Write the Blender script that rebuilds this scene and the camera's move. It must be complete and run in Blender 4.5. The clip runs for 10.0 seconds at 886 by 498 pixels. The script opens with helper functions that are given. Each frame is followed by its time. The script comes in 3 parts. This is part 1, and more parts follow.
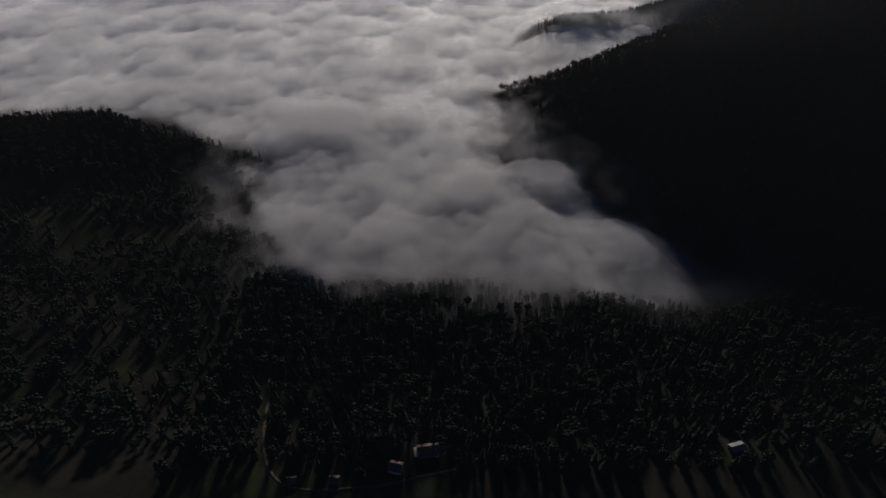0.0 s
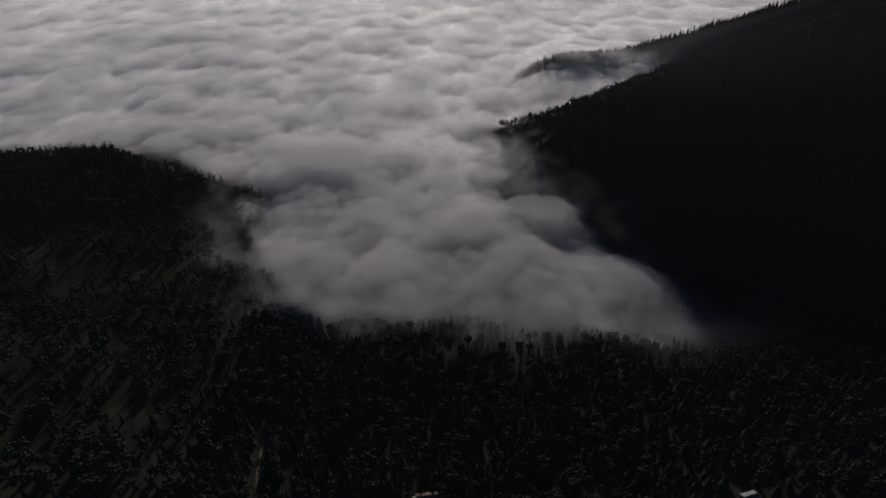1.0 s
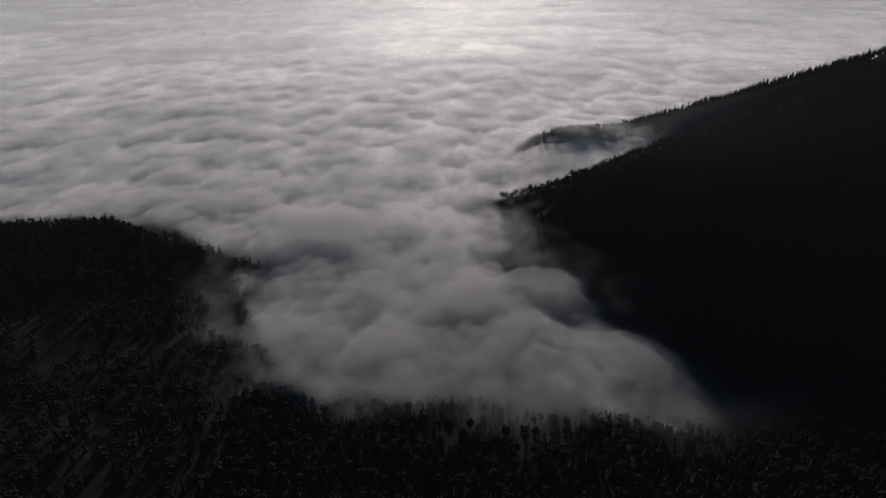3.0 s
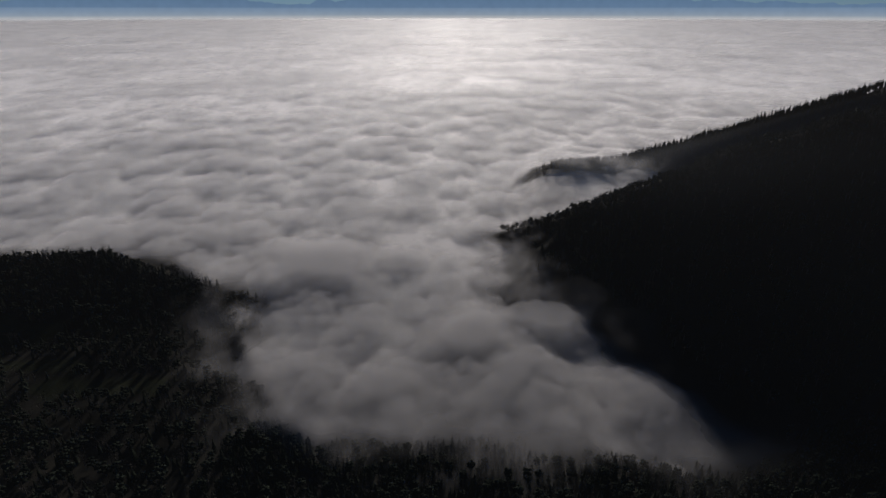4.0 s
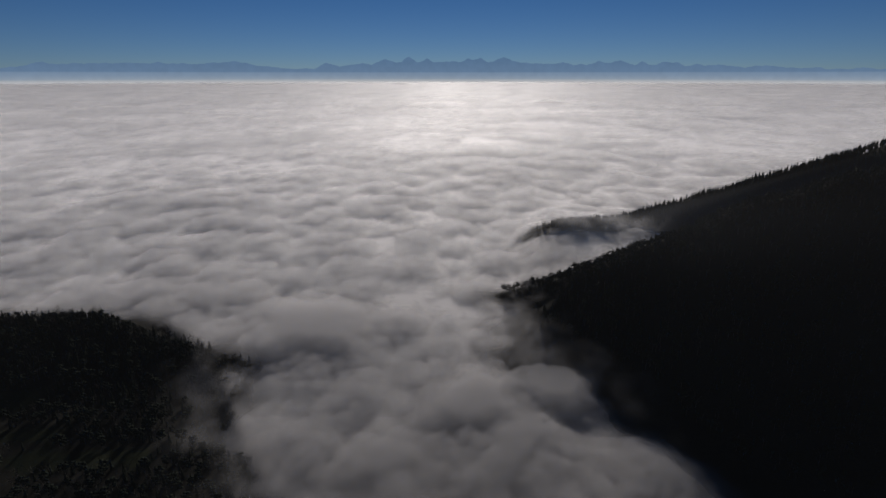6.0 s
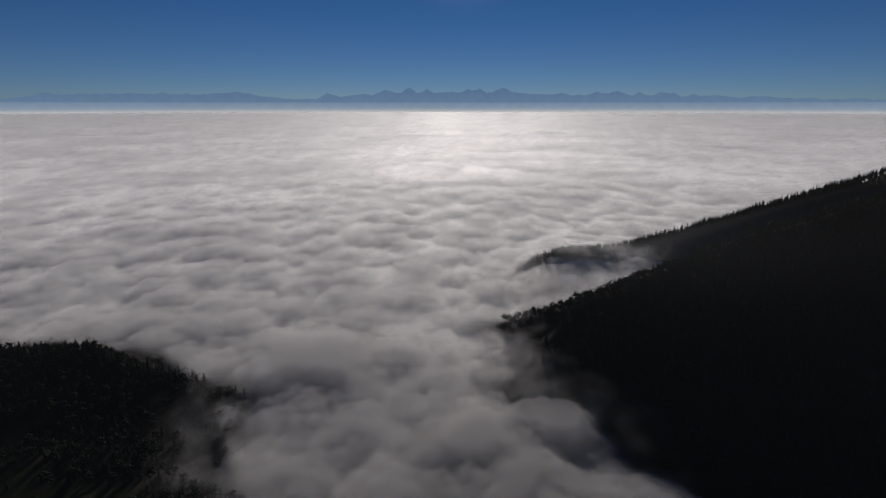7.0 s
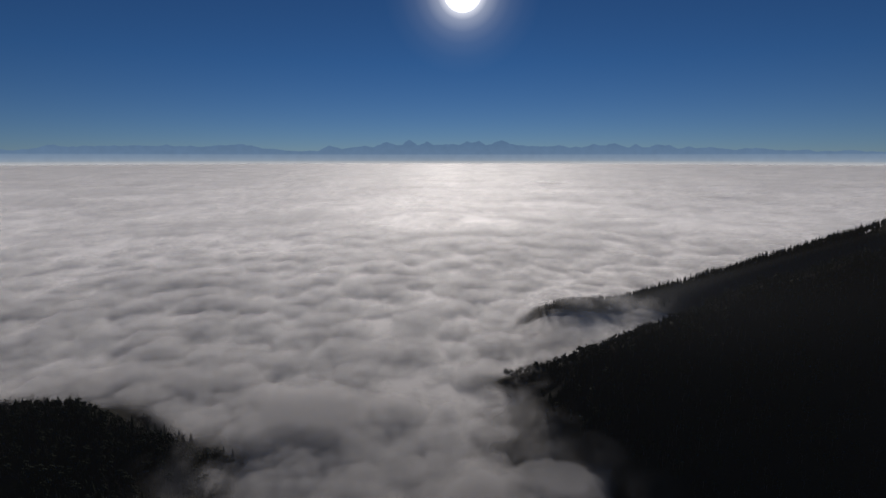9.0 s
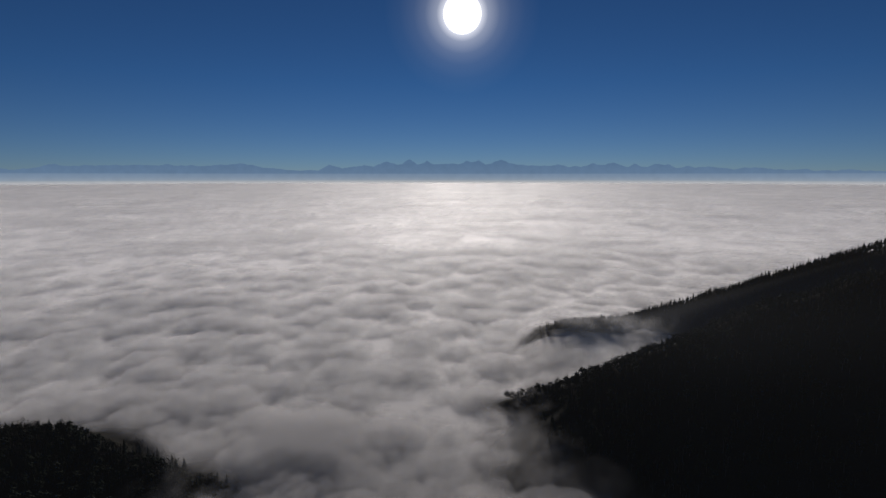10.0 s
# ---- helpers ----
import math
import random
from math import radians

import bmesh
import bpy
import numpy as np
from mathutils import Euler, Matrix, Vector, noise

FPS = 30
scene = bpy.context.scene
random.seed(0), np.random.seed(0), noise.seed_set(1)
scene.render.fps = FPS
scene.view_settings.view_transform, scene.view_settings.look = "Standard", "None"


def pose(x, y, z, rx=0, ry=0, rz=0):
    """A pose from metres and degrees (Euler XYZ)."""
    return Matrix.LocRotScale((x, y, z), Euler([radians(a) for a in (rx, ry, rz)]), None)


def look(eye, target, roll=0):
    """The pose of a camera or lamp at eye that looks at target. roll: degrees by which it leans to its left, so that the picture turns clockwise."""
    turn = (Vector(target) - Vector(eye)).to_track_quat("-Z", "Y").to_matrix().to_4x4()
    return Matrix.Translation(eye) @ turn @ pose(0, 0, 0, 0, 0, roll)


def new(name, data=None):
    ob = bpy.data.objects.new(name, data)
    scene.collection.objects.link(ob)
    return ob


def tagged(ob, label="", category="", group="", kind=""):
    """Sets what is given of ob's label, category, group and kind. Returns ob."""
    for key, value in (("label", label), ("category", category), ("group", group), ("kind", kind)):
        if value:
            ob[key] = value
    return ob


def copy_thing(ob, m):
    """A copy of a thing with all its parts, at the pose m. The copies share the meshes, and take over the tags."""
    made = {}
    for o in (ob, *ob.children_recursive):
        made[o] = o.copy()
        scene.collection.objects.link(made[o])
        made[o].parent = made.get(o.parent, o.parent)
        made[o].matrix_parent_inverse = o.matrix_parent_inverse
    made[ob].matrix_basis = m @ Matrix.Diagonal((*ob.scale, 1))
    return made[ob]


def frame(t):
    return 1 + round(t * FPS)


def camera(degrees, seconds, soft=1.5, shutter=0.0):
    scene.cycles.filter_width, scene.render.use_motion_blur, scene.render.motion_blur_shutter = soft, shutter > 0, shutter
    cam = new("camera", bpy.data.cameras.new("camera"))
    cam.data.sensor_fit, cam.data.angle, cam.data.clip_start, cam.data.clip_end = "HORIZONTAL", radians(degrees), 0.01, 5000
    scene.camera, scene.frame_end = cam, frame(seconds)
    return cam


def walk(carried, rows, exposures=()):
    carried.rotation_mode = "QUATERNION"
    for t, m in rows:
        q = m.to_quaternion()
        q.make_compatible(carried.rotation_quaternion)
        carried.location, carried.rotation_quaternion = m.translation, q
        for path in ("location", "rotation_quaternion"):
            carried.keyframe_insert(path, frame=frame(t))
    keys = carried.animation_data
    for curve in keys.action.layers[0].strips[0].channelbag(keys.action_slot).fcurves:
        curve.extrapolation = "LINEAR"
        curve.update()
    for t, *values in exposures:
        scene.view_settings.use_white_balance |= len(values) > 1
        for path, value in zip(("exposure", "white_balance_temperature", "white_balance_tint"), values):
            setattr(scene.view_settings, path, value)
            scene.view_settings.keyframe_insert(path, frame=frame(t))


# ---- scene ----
cam = camera(78.38, 10.0)
PATH = [
    (0.0, pose(0.00, 0.00, 400.00, 52.705, 0, -0.674)),
    (0.5, pose(0.29, 4.44, 400.20, 54.384, 0, -0.625)),
    (1.0, pose(0.58, 8.91, 400.39, 56.100, 0, -0.580)),
    (1.5, pose(0.85, 13.40, 400.54, 57.920, 0, -0.539)),
    (2.0, pose(1.12, 17.91, 400.68, 59.651, 0, -0.501)),
    (2.5, pose(1.38, 22.46, 400.79, 61.363, 0, -0.468)),
    (4.0, pose(2.11, 36.25, 401.00, 66.280, 0, -0.395)),
    (4.5, pose(2.33, 40.91, 401.03, 67.773, 0, -0.381)),
    (5.0, pose(2.54, 45.60, 401.04, 69.233, 0, -0.370)),
    (5.5, pose(2.73, 50.32, 401.04, 70.710, 0, -0.364)),
    (7.0, pose(3.25, 64.71, 400.93, 75.122, 0, -0.368)),
    (7.5, pose(3.39, 69.58, 400.87, 76.588, 0, -0.375)),
    (8.0, pose(3.52, 74.49, 400.79, 78.049, 0, -0.383)),
    (8.5, pose(3.63, 79.45, 400.70, 79.274, 0, -0.392)),
    (9.0, pose(3.73, 84.44, 400.60, 80.331, 0, -0.401)),
    (9.5, pose(3.81, 89.48, 400.48, 81.360, 0, -0.408)),
    (10.0, pose(3.88, 94.56, 400.36, 82.322, 0, -0.414)),
]
walk(cam, PATH)

# ---- light ----
transparent_depth = 96
scene.cycles.transparent_max_bounces = transparent_depth
SUN_EL, SUN_AZ = radians(15.7), radians(2.4)
SUN_DIR = Vector((math.sin(SUN_AZ) * math.cos(SUN_EL), math.cos(SUN_AZ) * math.cos(SUN_EL), math.sin(SUN_EL)))
world = bpy.data.worlds.new("sky")
scene.world = world
world.use_nodes = True
wn = world.node_tree.nodes
sky = wn.new("ShaderNodeTexSky")
sky.sky_type = "NISHITA"
sky.sun_disc = False
sky.sun_elevation = SUN_EL
sky.sun_rotation = SUN_AZ
sky.altitude = 1200
sky.air_density = 0.6
sky.dust_density = 0.0
sky.ozone_density = 2.5
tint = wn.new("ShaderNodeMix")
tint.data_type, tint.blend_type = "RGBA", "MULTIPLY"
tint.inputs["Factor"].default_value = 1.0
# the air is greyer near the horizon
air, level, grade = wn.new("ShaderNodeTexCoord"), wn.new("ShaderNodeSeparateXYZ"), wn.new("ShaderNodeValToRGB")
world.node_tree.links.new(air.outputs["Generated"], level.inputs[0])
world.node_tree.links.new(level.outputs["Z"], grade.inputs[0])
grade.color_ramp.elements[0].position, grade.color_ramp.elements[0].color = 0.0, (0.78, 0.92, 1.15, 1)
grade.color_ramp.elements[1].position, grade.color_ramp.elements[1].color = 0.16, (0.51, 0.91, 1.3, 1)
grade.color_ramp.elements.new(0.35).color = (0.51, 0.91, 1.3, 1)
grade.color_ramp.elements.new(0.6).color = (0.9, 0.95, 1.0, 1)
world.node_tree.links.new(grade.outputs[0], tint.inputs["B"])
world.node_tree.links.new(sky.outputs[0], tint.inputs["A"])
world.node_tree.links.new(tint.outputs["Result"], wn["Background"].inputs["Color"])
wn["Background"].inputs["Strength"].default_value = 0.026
sun = new("sun_lamp", bpy.data.lights.new("sun_lamp", "SUN"))
sun.data.energy = 3.6
sun.data.angle = radians(9)
sun.data.color = (1.0, 0.945, 0.895)
sun.matrix_world = look(SUN_DIR * 3000, (0, 0, 0))


# ---- noise and mesh helpers ----
def perlin(x, y, seed):
    r = np.random.RandomState(seed)
    perm = r.permutation(512)
    ang = r.rand(512) * 2 * np.pi
    gx, gy = np.cos(ang), np.sin(ang)
    xi, yi = np.floor(x).astype(int), np.floor(y).astype(int)
    xf, yf = x - xi, y - yi
    u, v = xf ** 3 * (xf * (6 * xf - 15) + 10), yf ** 3 * (yf * (6 * yf - 15) + 10)

    def corner(i, j):
        k = perm[(perm[(xi + i) & 511] + yi + j) & 511]
        return gx[k] * (xf - i) + gy[k] * (yf - j)

    a = corner(0, 0) * (1 - u) + corner(1, 0) * u
    b = corner(0, 1) * (1 - u) + corner(1, 1) * u
    return (a * (1 - v) + b * v) * 1.5


def fbm(x, y, size, octaves, seed, gain=0.5):
    out, amp = 0, 1.0
    for k in range(octaves):
        out = out + amp * perlin(x / size + 17.3 * k, y / size - 9.1 * k, seed + k)
        size, amp = size / 2, amp * gain
    return out


def billow(x, y, size, seed):
    return 2.0 * np.sqrt(perlin(x / size, y / size, seed) ** 2 + 0.03) - 0.6


def smooth(a, b, x):
    t = np.clip((x - a) / (b - a), 0, 1)
    return t * t * (3 - 2 * t)


def mesh_of(name, verts, faces, mat=None, shade_smooth=True):
    """A mesh from arrays; faces: rows of three or four vertex numbers."""
    me = bpy.data.meshes.new(name)
    verts, faces = np.asarray(verts, dtype=np.float32), np.asarray(faces, dtype=np.int32)
    n, k = faces.shape
    me.vertices.add(len(verts))
    me.vertices.foreach_set("co", verts.ravel())
    me.loops.add(n * k)
    me.loops.foreach_set("vertex_index", faces.ravel())
    me.polygons.add(n)
    me.polygons.foreach_set("loop_start", np.arange(n, dtype=np.int32) * k)
    me.polygons.foreach_set("use_smooth", np.full(n, shade_smooth))
    me.update(calc_edges=True)
    if mat:
        me.materials.append(mat)
    return me


def grid_faces(rows, cols, wrap=False):
    i, j = np.meshgrid(np.arange(rows - 1), np.arange(cols if wrap else cols - 1), indexing="ij")
    k = (j + 1) % cols
    return np.stack([i * cols + j, i * cols + k, (i + 1) * cols + k, (i + 1) * cols + j], -1).reshape(-1, 4)


def part(name, data, mat, parent, label=""):
    if isinstance(data, bmesh.types.BMesh):
        me = bpy.data.meshes.new(name)
        data.to_mesh(me)
        data.free()
    else:
        me = data
    if mat and not me.materials:
        me.materials.append(mat)
    ob = new(name, me)
    ob.parent = parent
    return tagged(ob, label)


# ---- materials ----
def material(name):
    m = bpy.data.materials.new(name)
    m.use_nodes = True
    n = m.node_tree.nodes
    return m, n, m.node_tree.links, n["Principled BSDF"]


def ramp(n, stops):
    r = n.new("ShaderNodeValToRGB")
    els = r.color_ramp.elements
    while len(els) < len(stops):
        els.new(0.5)
    for e, (p, c) in zip(els, stops):
        e.position, e.color = p, (*c, 1)
    return r


def noise_node(n, l, size, detail=4, rough=0.55, coords=None):
    t = n.new("ShaderNodeTexNoise")
    t.inputs["Scale"].default_value = 1 / size
    t.inputs["Detail"].default_value = detail
    t.inputs["Roughness"].default_value = rough
    if coords is not None:
        l.new(coords, t.inputs["Vector"])
    return t


def speckled(name, dark, light, size, fine, roughness=0.9, bump=0.3, island=0.0, gloss=0.2):
    """A rough natural surface that varies at two scales."""
    m, n, l, b = material(name)
    geo = n.new("ShaderNodeNewGeometry")
    coords = geo.outputs["Position"]
    a, f = noise_node(n, l, size, 4, coords=coords), noise_node(n, l, fine, 5, coords=coords)
    add = n.new("ShaderNodeMath")
    add.operation = "MULTIPLY_ADD"
    l.new(f.outputs["Fac"], add.inputs[0])
    add.inputs[1].default_value = 0.6
    l.new(a.outputs["Fac"], add.inputs[2])
    if island:
        rnd = n.new("ShaderNodeMath")
        rnd.operation = "MULTIPLY_ADD"
        info = n.new("ShaderNodeObjectInfo")
        rnd.inputs[1].default_value = island
        l.new(geo.outputs["Random Per Island"], rnd.inputs[0])
        l.new(add.outputs[0], rnd.inputs[2])
        rnd2 = n.new("ShaderNodeMath")
        rnd2.operation = "MULTIPLY_ADD"
        rnd2.inputs[1].default_value = island
        l.new(info.outputs["Random"], rnd2.inputs[0])
        l.new(rnd.outputs[0], rnd2.inputs[2])
        add = rnd2
    r = ramp(n, [(0.5, dark), (1.15 if island == 0 else 1.0, light)])
    l.new(add.outputs[0], r.inputs[0])
    l.new(r.outputs[0], b.inputs["Base Color"])
    b.inputs["Roughness"].default_value = roughness
    b.inputs["Specular IOR Level"].default_value = gloss
    bp = n.new("ShaderNodeBump")
    bp.inputs["Strength"].default_value = bump
    bp.inputs["Distance"].default_value = fine * 0.4
    l.new(f.outputs["Fac"], bp.inputs["Height"])
    l.new(bp.outputs[0], b.inputs["Normal"])
    return m


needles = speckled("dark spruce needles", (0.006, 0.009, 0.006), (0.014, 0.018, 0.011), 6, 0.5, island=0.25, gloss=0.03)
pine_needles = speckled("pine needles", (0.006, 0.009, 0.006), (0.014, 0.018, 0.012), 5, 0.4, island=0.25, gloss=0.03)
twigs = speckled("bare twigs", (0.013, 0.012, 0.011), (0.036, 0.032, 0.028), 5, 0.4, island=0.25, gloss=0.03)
bark = speckled("grey brown bark", (0.025, 0.022, 0.02), (0.065, 0.056, 0.05), 2, 0.2)
plaster = speckled("weathered plaster", (0.35, 0.33, 0.29), (0.55, 0.52, 0.47), 3, 0.1)
tiles_dark = speckled("dark roof tiles", (0.05, 0.035, 0.03), (0.12, 0.08, 0.06), 2, 0.25)
pale_metal = speckled("pale weathered sheet metal roof", (0.4, 0.37, 0.32), (0.58, 0.54, 0.47), 2, 0.2, 0.8, 0.05, gloss=0.05)
grey_metal = speckled("dull grey sheet metal roof", (0.09, 0.09, 0.09), (0.16, 0.16, 0.16), 2, 0.2, 0.6, 0.05)
planks = speckled("weathered planks", (0.08, 0.06, 0.045), (0.2, 0.16, 0.12), 2, 0.15)
glass_dark = speckled("window glass", (0.02, 0.022, 0.025), (0.03, 0.033, 0.036), 1, 0.3, 0.1, 0.0)
gravel = speckled("pale gravel lane", (0.04, 0.034, 0.025), (0.085, 0.072, 0.054), 4, 0.3, gloss=0.02)


def ground_material():
    m, n, l, b = material("winter meadow and forest floor")
    geo = n.new("ShaderNodeNewGeometry")
    att = n.new("ShaderNodeAttribute")
    att.attribute_name = "meadow"
    big = noise_node(n, l, 60, 5, coords=geo.outputs["Position"])
    fine = noise_node(n, l, 3, 6, 0.65, coords=geo.outputs["Position"])
    grass = ramp(n, [(0.3, (0.009, 0.012, 0.006)), (0.55, (0.018, 0.02, 0.01)), (0.75, (0.028, 0.028, 0.017))])
    floor = ramp(n, [(0.35, (0.009, 0.0085, 0.007)), (0.7, (0.02, 0.018, 0.014))])
    mixf = n.new("ShaderNodeMath")
    mixf.operation = "MULTIPLY_ADD"
    mixf.inputs[1].default_value = 0.5
    l.new(fine.outputs["Fac"], mixf.inputs[0])
    half = n.new("ShaderNodeMath")
    half.operation = "MULTIPLY"
    half.inputs[1].default_value = 0.5
    l.new(big.outputs["Fac"], half.inputs[0])
    l.new(half.outputs[0], mixf.inputs[2])
    l.new(mixf.outputs[0], grass.inputs[0])
    l.new(mixf.outputs[0], floor.inputs[0])
    mix = n.new("ShaderNodeMix")
    mix.data_type = "RGBA"
    l.new(att.outputs["Fac"], mix.inputs["Factor"])
    l.new(floor.outputs[0], mix.inputs["A"])
    l.new(grass.outputs[0], mix.inputs["B"])
    l.new(mix.outputs["Result"], b.inputs["Base Color"])
    b.inputs["Roughness"].default_value = 0.95
    b.inputs["Specular IOR Level"].default_value = 0.02
    bp = n.new("ShaderNodeBump")
    bp.inputs["Strength"].default_value = 0.5
    bp.inputs["Distance"].default_value = 0.6
    l.new(fine.outputs["Fac"], bp.inputs["Height"])
    l.new(bp.outputs[0], b.inputs["Normal"])
    return m


# size and height of the rounded puffs, height of the shreds on them, in metres
PUFFS, SHREDS, FORWARD_SPREAD = ((92, 15), (33, 8)), 12.0, 0.85


def fog_material(name, colour=(0.225, 0.214, 0.212), forward=1.39, dense=0.5, soft=6.0, puffs=True):
    """Fog as a thin slice of air: it scatters light diffusely and on forwards, and is there where the attribute
    'swell' (metres below the top of the fog) and the puffs round the true place allow it. dense: opacity of one slice."""
    m, n, l, b = material(name)
    n.remove(b)

    def math_node(op, x, y, z=None):
        k = n.new("ShaderNodeMath")
        k.operation = op
        for i, v in enumerate((x, y, z)):
            if v is None:
                continue
            if isinstance(v, (int, float)):
                k.inputs[i].default_value = v
            else:
                l.new(v, k.inputs[i])
        return k.outputs[0]

    up = n.new("ShaderNodeCombineXYZ")
    up.inputs["Z"].default_value = 1.0
    body = n.new("ShaderNodeBsdfDiffuse")
    body.inputs["Color"].default_value = (*colour, 1)
    l.new(up.outputs[0], body.inputs["Normal"])
    # droplets scatter most of the low light onwards, at a flat angle
    sheen, soft_body = n.new("ShaderNodeBsdfSheen"), n.new("ShaderNodeAddShader")
    sheen.inputs["Color"].default_value = (0.9, 0.868, 0.865, 1)
    sheen.inputs["Roughness"].default_value = 0.5
    l.new(up.outputs[0], sheen.inputs["Normal"])
    l.new(body.outputs[0], soft_body.inputs[0])
    l.new(sheen.outputs[0], soft_body.inputs[1])
    gl = n.new("ShaderNodeBsdfGlossy")
    gl.inputs["Roughness"].default_value = FORWARD_SPREAD
    gl.inputs["Color"].default_value = (0.95, 0.93, 0.92, 1)
    l.new(up.outputs[0], gl.inputs["Normal"])
    fr = n.new("ShaderNodeFresnel")
    fr.inputs["IOR"].default_value = forward
    l.new(up.outputs[0], fr.inputs["Normal"])
    both = n.new("ShaderNodeMixShader")
    l.new(fr.outputs[0], both.inputs[0])
    l.new(soft_body.outputs[0], both.inputs[1])
    l.new(gl.outputs[0], both.inputs[2])
    thick = n.new("ShaderNodeAttribute")
    thick.attribute_name = "thick"
    alpha = thick.outputs["Fac"]
    if puffs:
        swell, place = n.new("ShaderNodeAttribute"), n.new("ShaderNodeAttribute")
        swell.attribute_name, place.attribute_name = "swell", "place"
        warp = noise_node(n, l, 46, 3, 0.55, coords=place.outputs["Vector"])
        shift = n.new("ShaderNodeVectorMath")
        shift.operation = "MULTIPLY_ADD"
        shift.inputs[1].default_value = (34, 34, 24)
        l.new(warp.outputs["Color"], shift.inputs[0])
        l.new(place.outputs["Vector"], shift.inputs[2])
        height = swell.outputs["Fac"]
        for size, tall in PUFFS:
            vo = n.new("ShaderNodeTexVoronoi")
            vo.inputs["Scale"].default_value = 1 / size
            l.new(shift.outputs[0], vo.inputs["Vector"])
            height = math_node("MULTIPLY_ADD", math_node("SUBTRACT", 0.55, vo.outputs["Distance"]), tall, height)
        shreds = noise_node(n, l, 14, 5, 0.62, coords=place.outputs["Vector"])
        height = math_node("MULTIPLY_ADD", math_node("SUBTRACT", shreds.outputs["Fac"], 0.5), SHREDS, height)
        mr = n.new("ShaderNodeMapRange")
        mr.interpolation_type = "SMOOTHSTEP"
        mr.inputs["From Min"].default_value, mr.inputs["From Max"].default_value = 0.0, soft
        mr.inputs["To Max"].default_value = dense
        l.new(height, mr.inputs["Value"])
        alpha = math_node("MULTIPLY", mr.outputs[0], alpha)
    tr, mix = n.new("ShaderNodeBsdfTransparent"), n.new("ShaderNodeMixShader")
    l.new(alpha, mix.inputs[0])
    l.new(tr.outputs[0], mix.inputs[1])
    l.new(both.outputs[0], mix.inputs[2])
    l.new(mix.outputs[0], n["Material Output"].inputs["Surface"])
    return m


meadow_mat = ground_material()
fog_mat = fog_material("dense fog", puffs=False)
slice_mat = fog_material("slice of fog", dense=0.2, soft=4.6)
mist_mat = fog_material("thin mist", dense=0.14, soft=14.0)
haze_mat = fog_material("faint haze", (0.3, 0.4, 0.5), 1.33, puffs=False)


# ---- the lie of the land ----
RIGHT_CREST = [(95, 1000, 0), (122, 986, 17), (230, 955, 63), (330, 919, 124), (375, 918, 140), (421, 905, 152), (470, 900, 190), (553, 900, 214), (682, 895, 256), (900, 850, 330), (1300, 800, 400)]
SPUR = [(270, 943, 84), (185, 875, 38), (125, 805, 4), (104, 762, -20)]
FAR_CREST = [(226, 1285, -14), (262, 1280, 67), (453, 1300, 84), (640, 1320, 128), (812, 1342, 174), (926, 1358, 203), (1050, 1380, 229), (1400, 1420, 316)]
LEFT_CREST = [(-1300, 900, 46), (-1000, 870, 32), (-700, 850, 21), (-600, 843, 33), (-539, 840, 35), (-440, 800, 18), (-338, 767, 2), (-292, 772, -14), (-262, 776, -48)]


def crest_height(x, y, line, near, far):
    """The highest of the flanks that fall from a crest line, with one slope before it and one behind it."""
    out = np.full(np.shape(x), -1e4)
    for (ax, ay, az), (bx, by, bz) in zip(line, line[1:]):
        dx, dy = bx - ax, by - ay
        t = np.clip(((x - ax) * dx + (y - ay) * dy) / (dx * dx + dy * dy), 0, 1)
        px, py = x - ax - t * dx, y - ay - t * dy
        d = np.hypot(px, py)
        k = far + (near - far) * np.clip(-py / np.maximum(d, 0.1), 0, 1) ** 1.5
        out = np.maximum(out, az + t * (bz - az) - k * (np.sqrt(d * d + 36) - 6))
    return out


def land(x, y):
    x, y = np.asarray(x, float), np.asarray(y, float)
    w = y + 28 * fbm(x, y, 170, 3, 12) + 34 * smooth(20, 110, x) * smooth(460, 340, x) * smooth(340, 430, y)
    fore = np.interp(w, [-3000, -200, 100, 200, 230, 330, 440, 500, 620, 900], [160, 90, 52, 43, 40, 16, -1, -10, -20, -45])
    left = smooth(-165, -285, x + 0.55 * (y - 560) + 30 * fbm(x, y, 120, 2, 13))
    valley = smooth(440, 600, w) * (1 - left)
    base = fore - 60 * valley + left * np.interp(y, [300, 500, 690, 800, 900, 1100], [-6, 8, 24, -10, -40, -60])
    base = base + fbm(x, y, 180, 4, 11) * 7 * smooth(60, 500, np.hypot(x + 20, y - 220))
    base = base + (np.minimum(base, -70) - base) * smooth(820, 1120, y)
    r = crest_height(x, y, RIGHT_CREST, 0.56, 0.75)
    r = np.maximum(r, crest_height(x, y, SPUR, 0.62, 0.62))
    f = crest_height(x, y, FAR_CREST, 0.6, 0.6)
    le = crest_height(x, y, LEFT_CREST, 0.17, 0.55)
    rough = fbm(x, y, 90, 3, 31) * 5
    hills = np.maximum(np.maximum(r, f) + rough * smooth(-20, 60, np.maximum(r, f)), le + rough * 0.3)
    return np.maximum(base, hills)


FIELDS = [(-620, 660, 100, 45), (-400, 556, 85, 22), (-480, 590, 60, 16), (-262, 334, 34, 12), (-355, 297, 42, 15), (-360, 196, 120, 12), (-150, 205, 60, 18), (-90, 197, 70, 10), (-20, 200, 40, 10), (218, 222, 22, 9)]


def meadow(x, y):
    """How far the ground is open grass rather than wood."""
    wob = 0.45 * fbm(x, y, 60, 3, 71)
    m = -1.0
    for cx, cy, rx, ry in FIELDS:
        m = np.maximum(m, 1 - np.hypot((x - cx) / rx, (y - cy) / ry) + wob)
    return smooth(-0.05, 0.15, m)


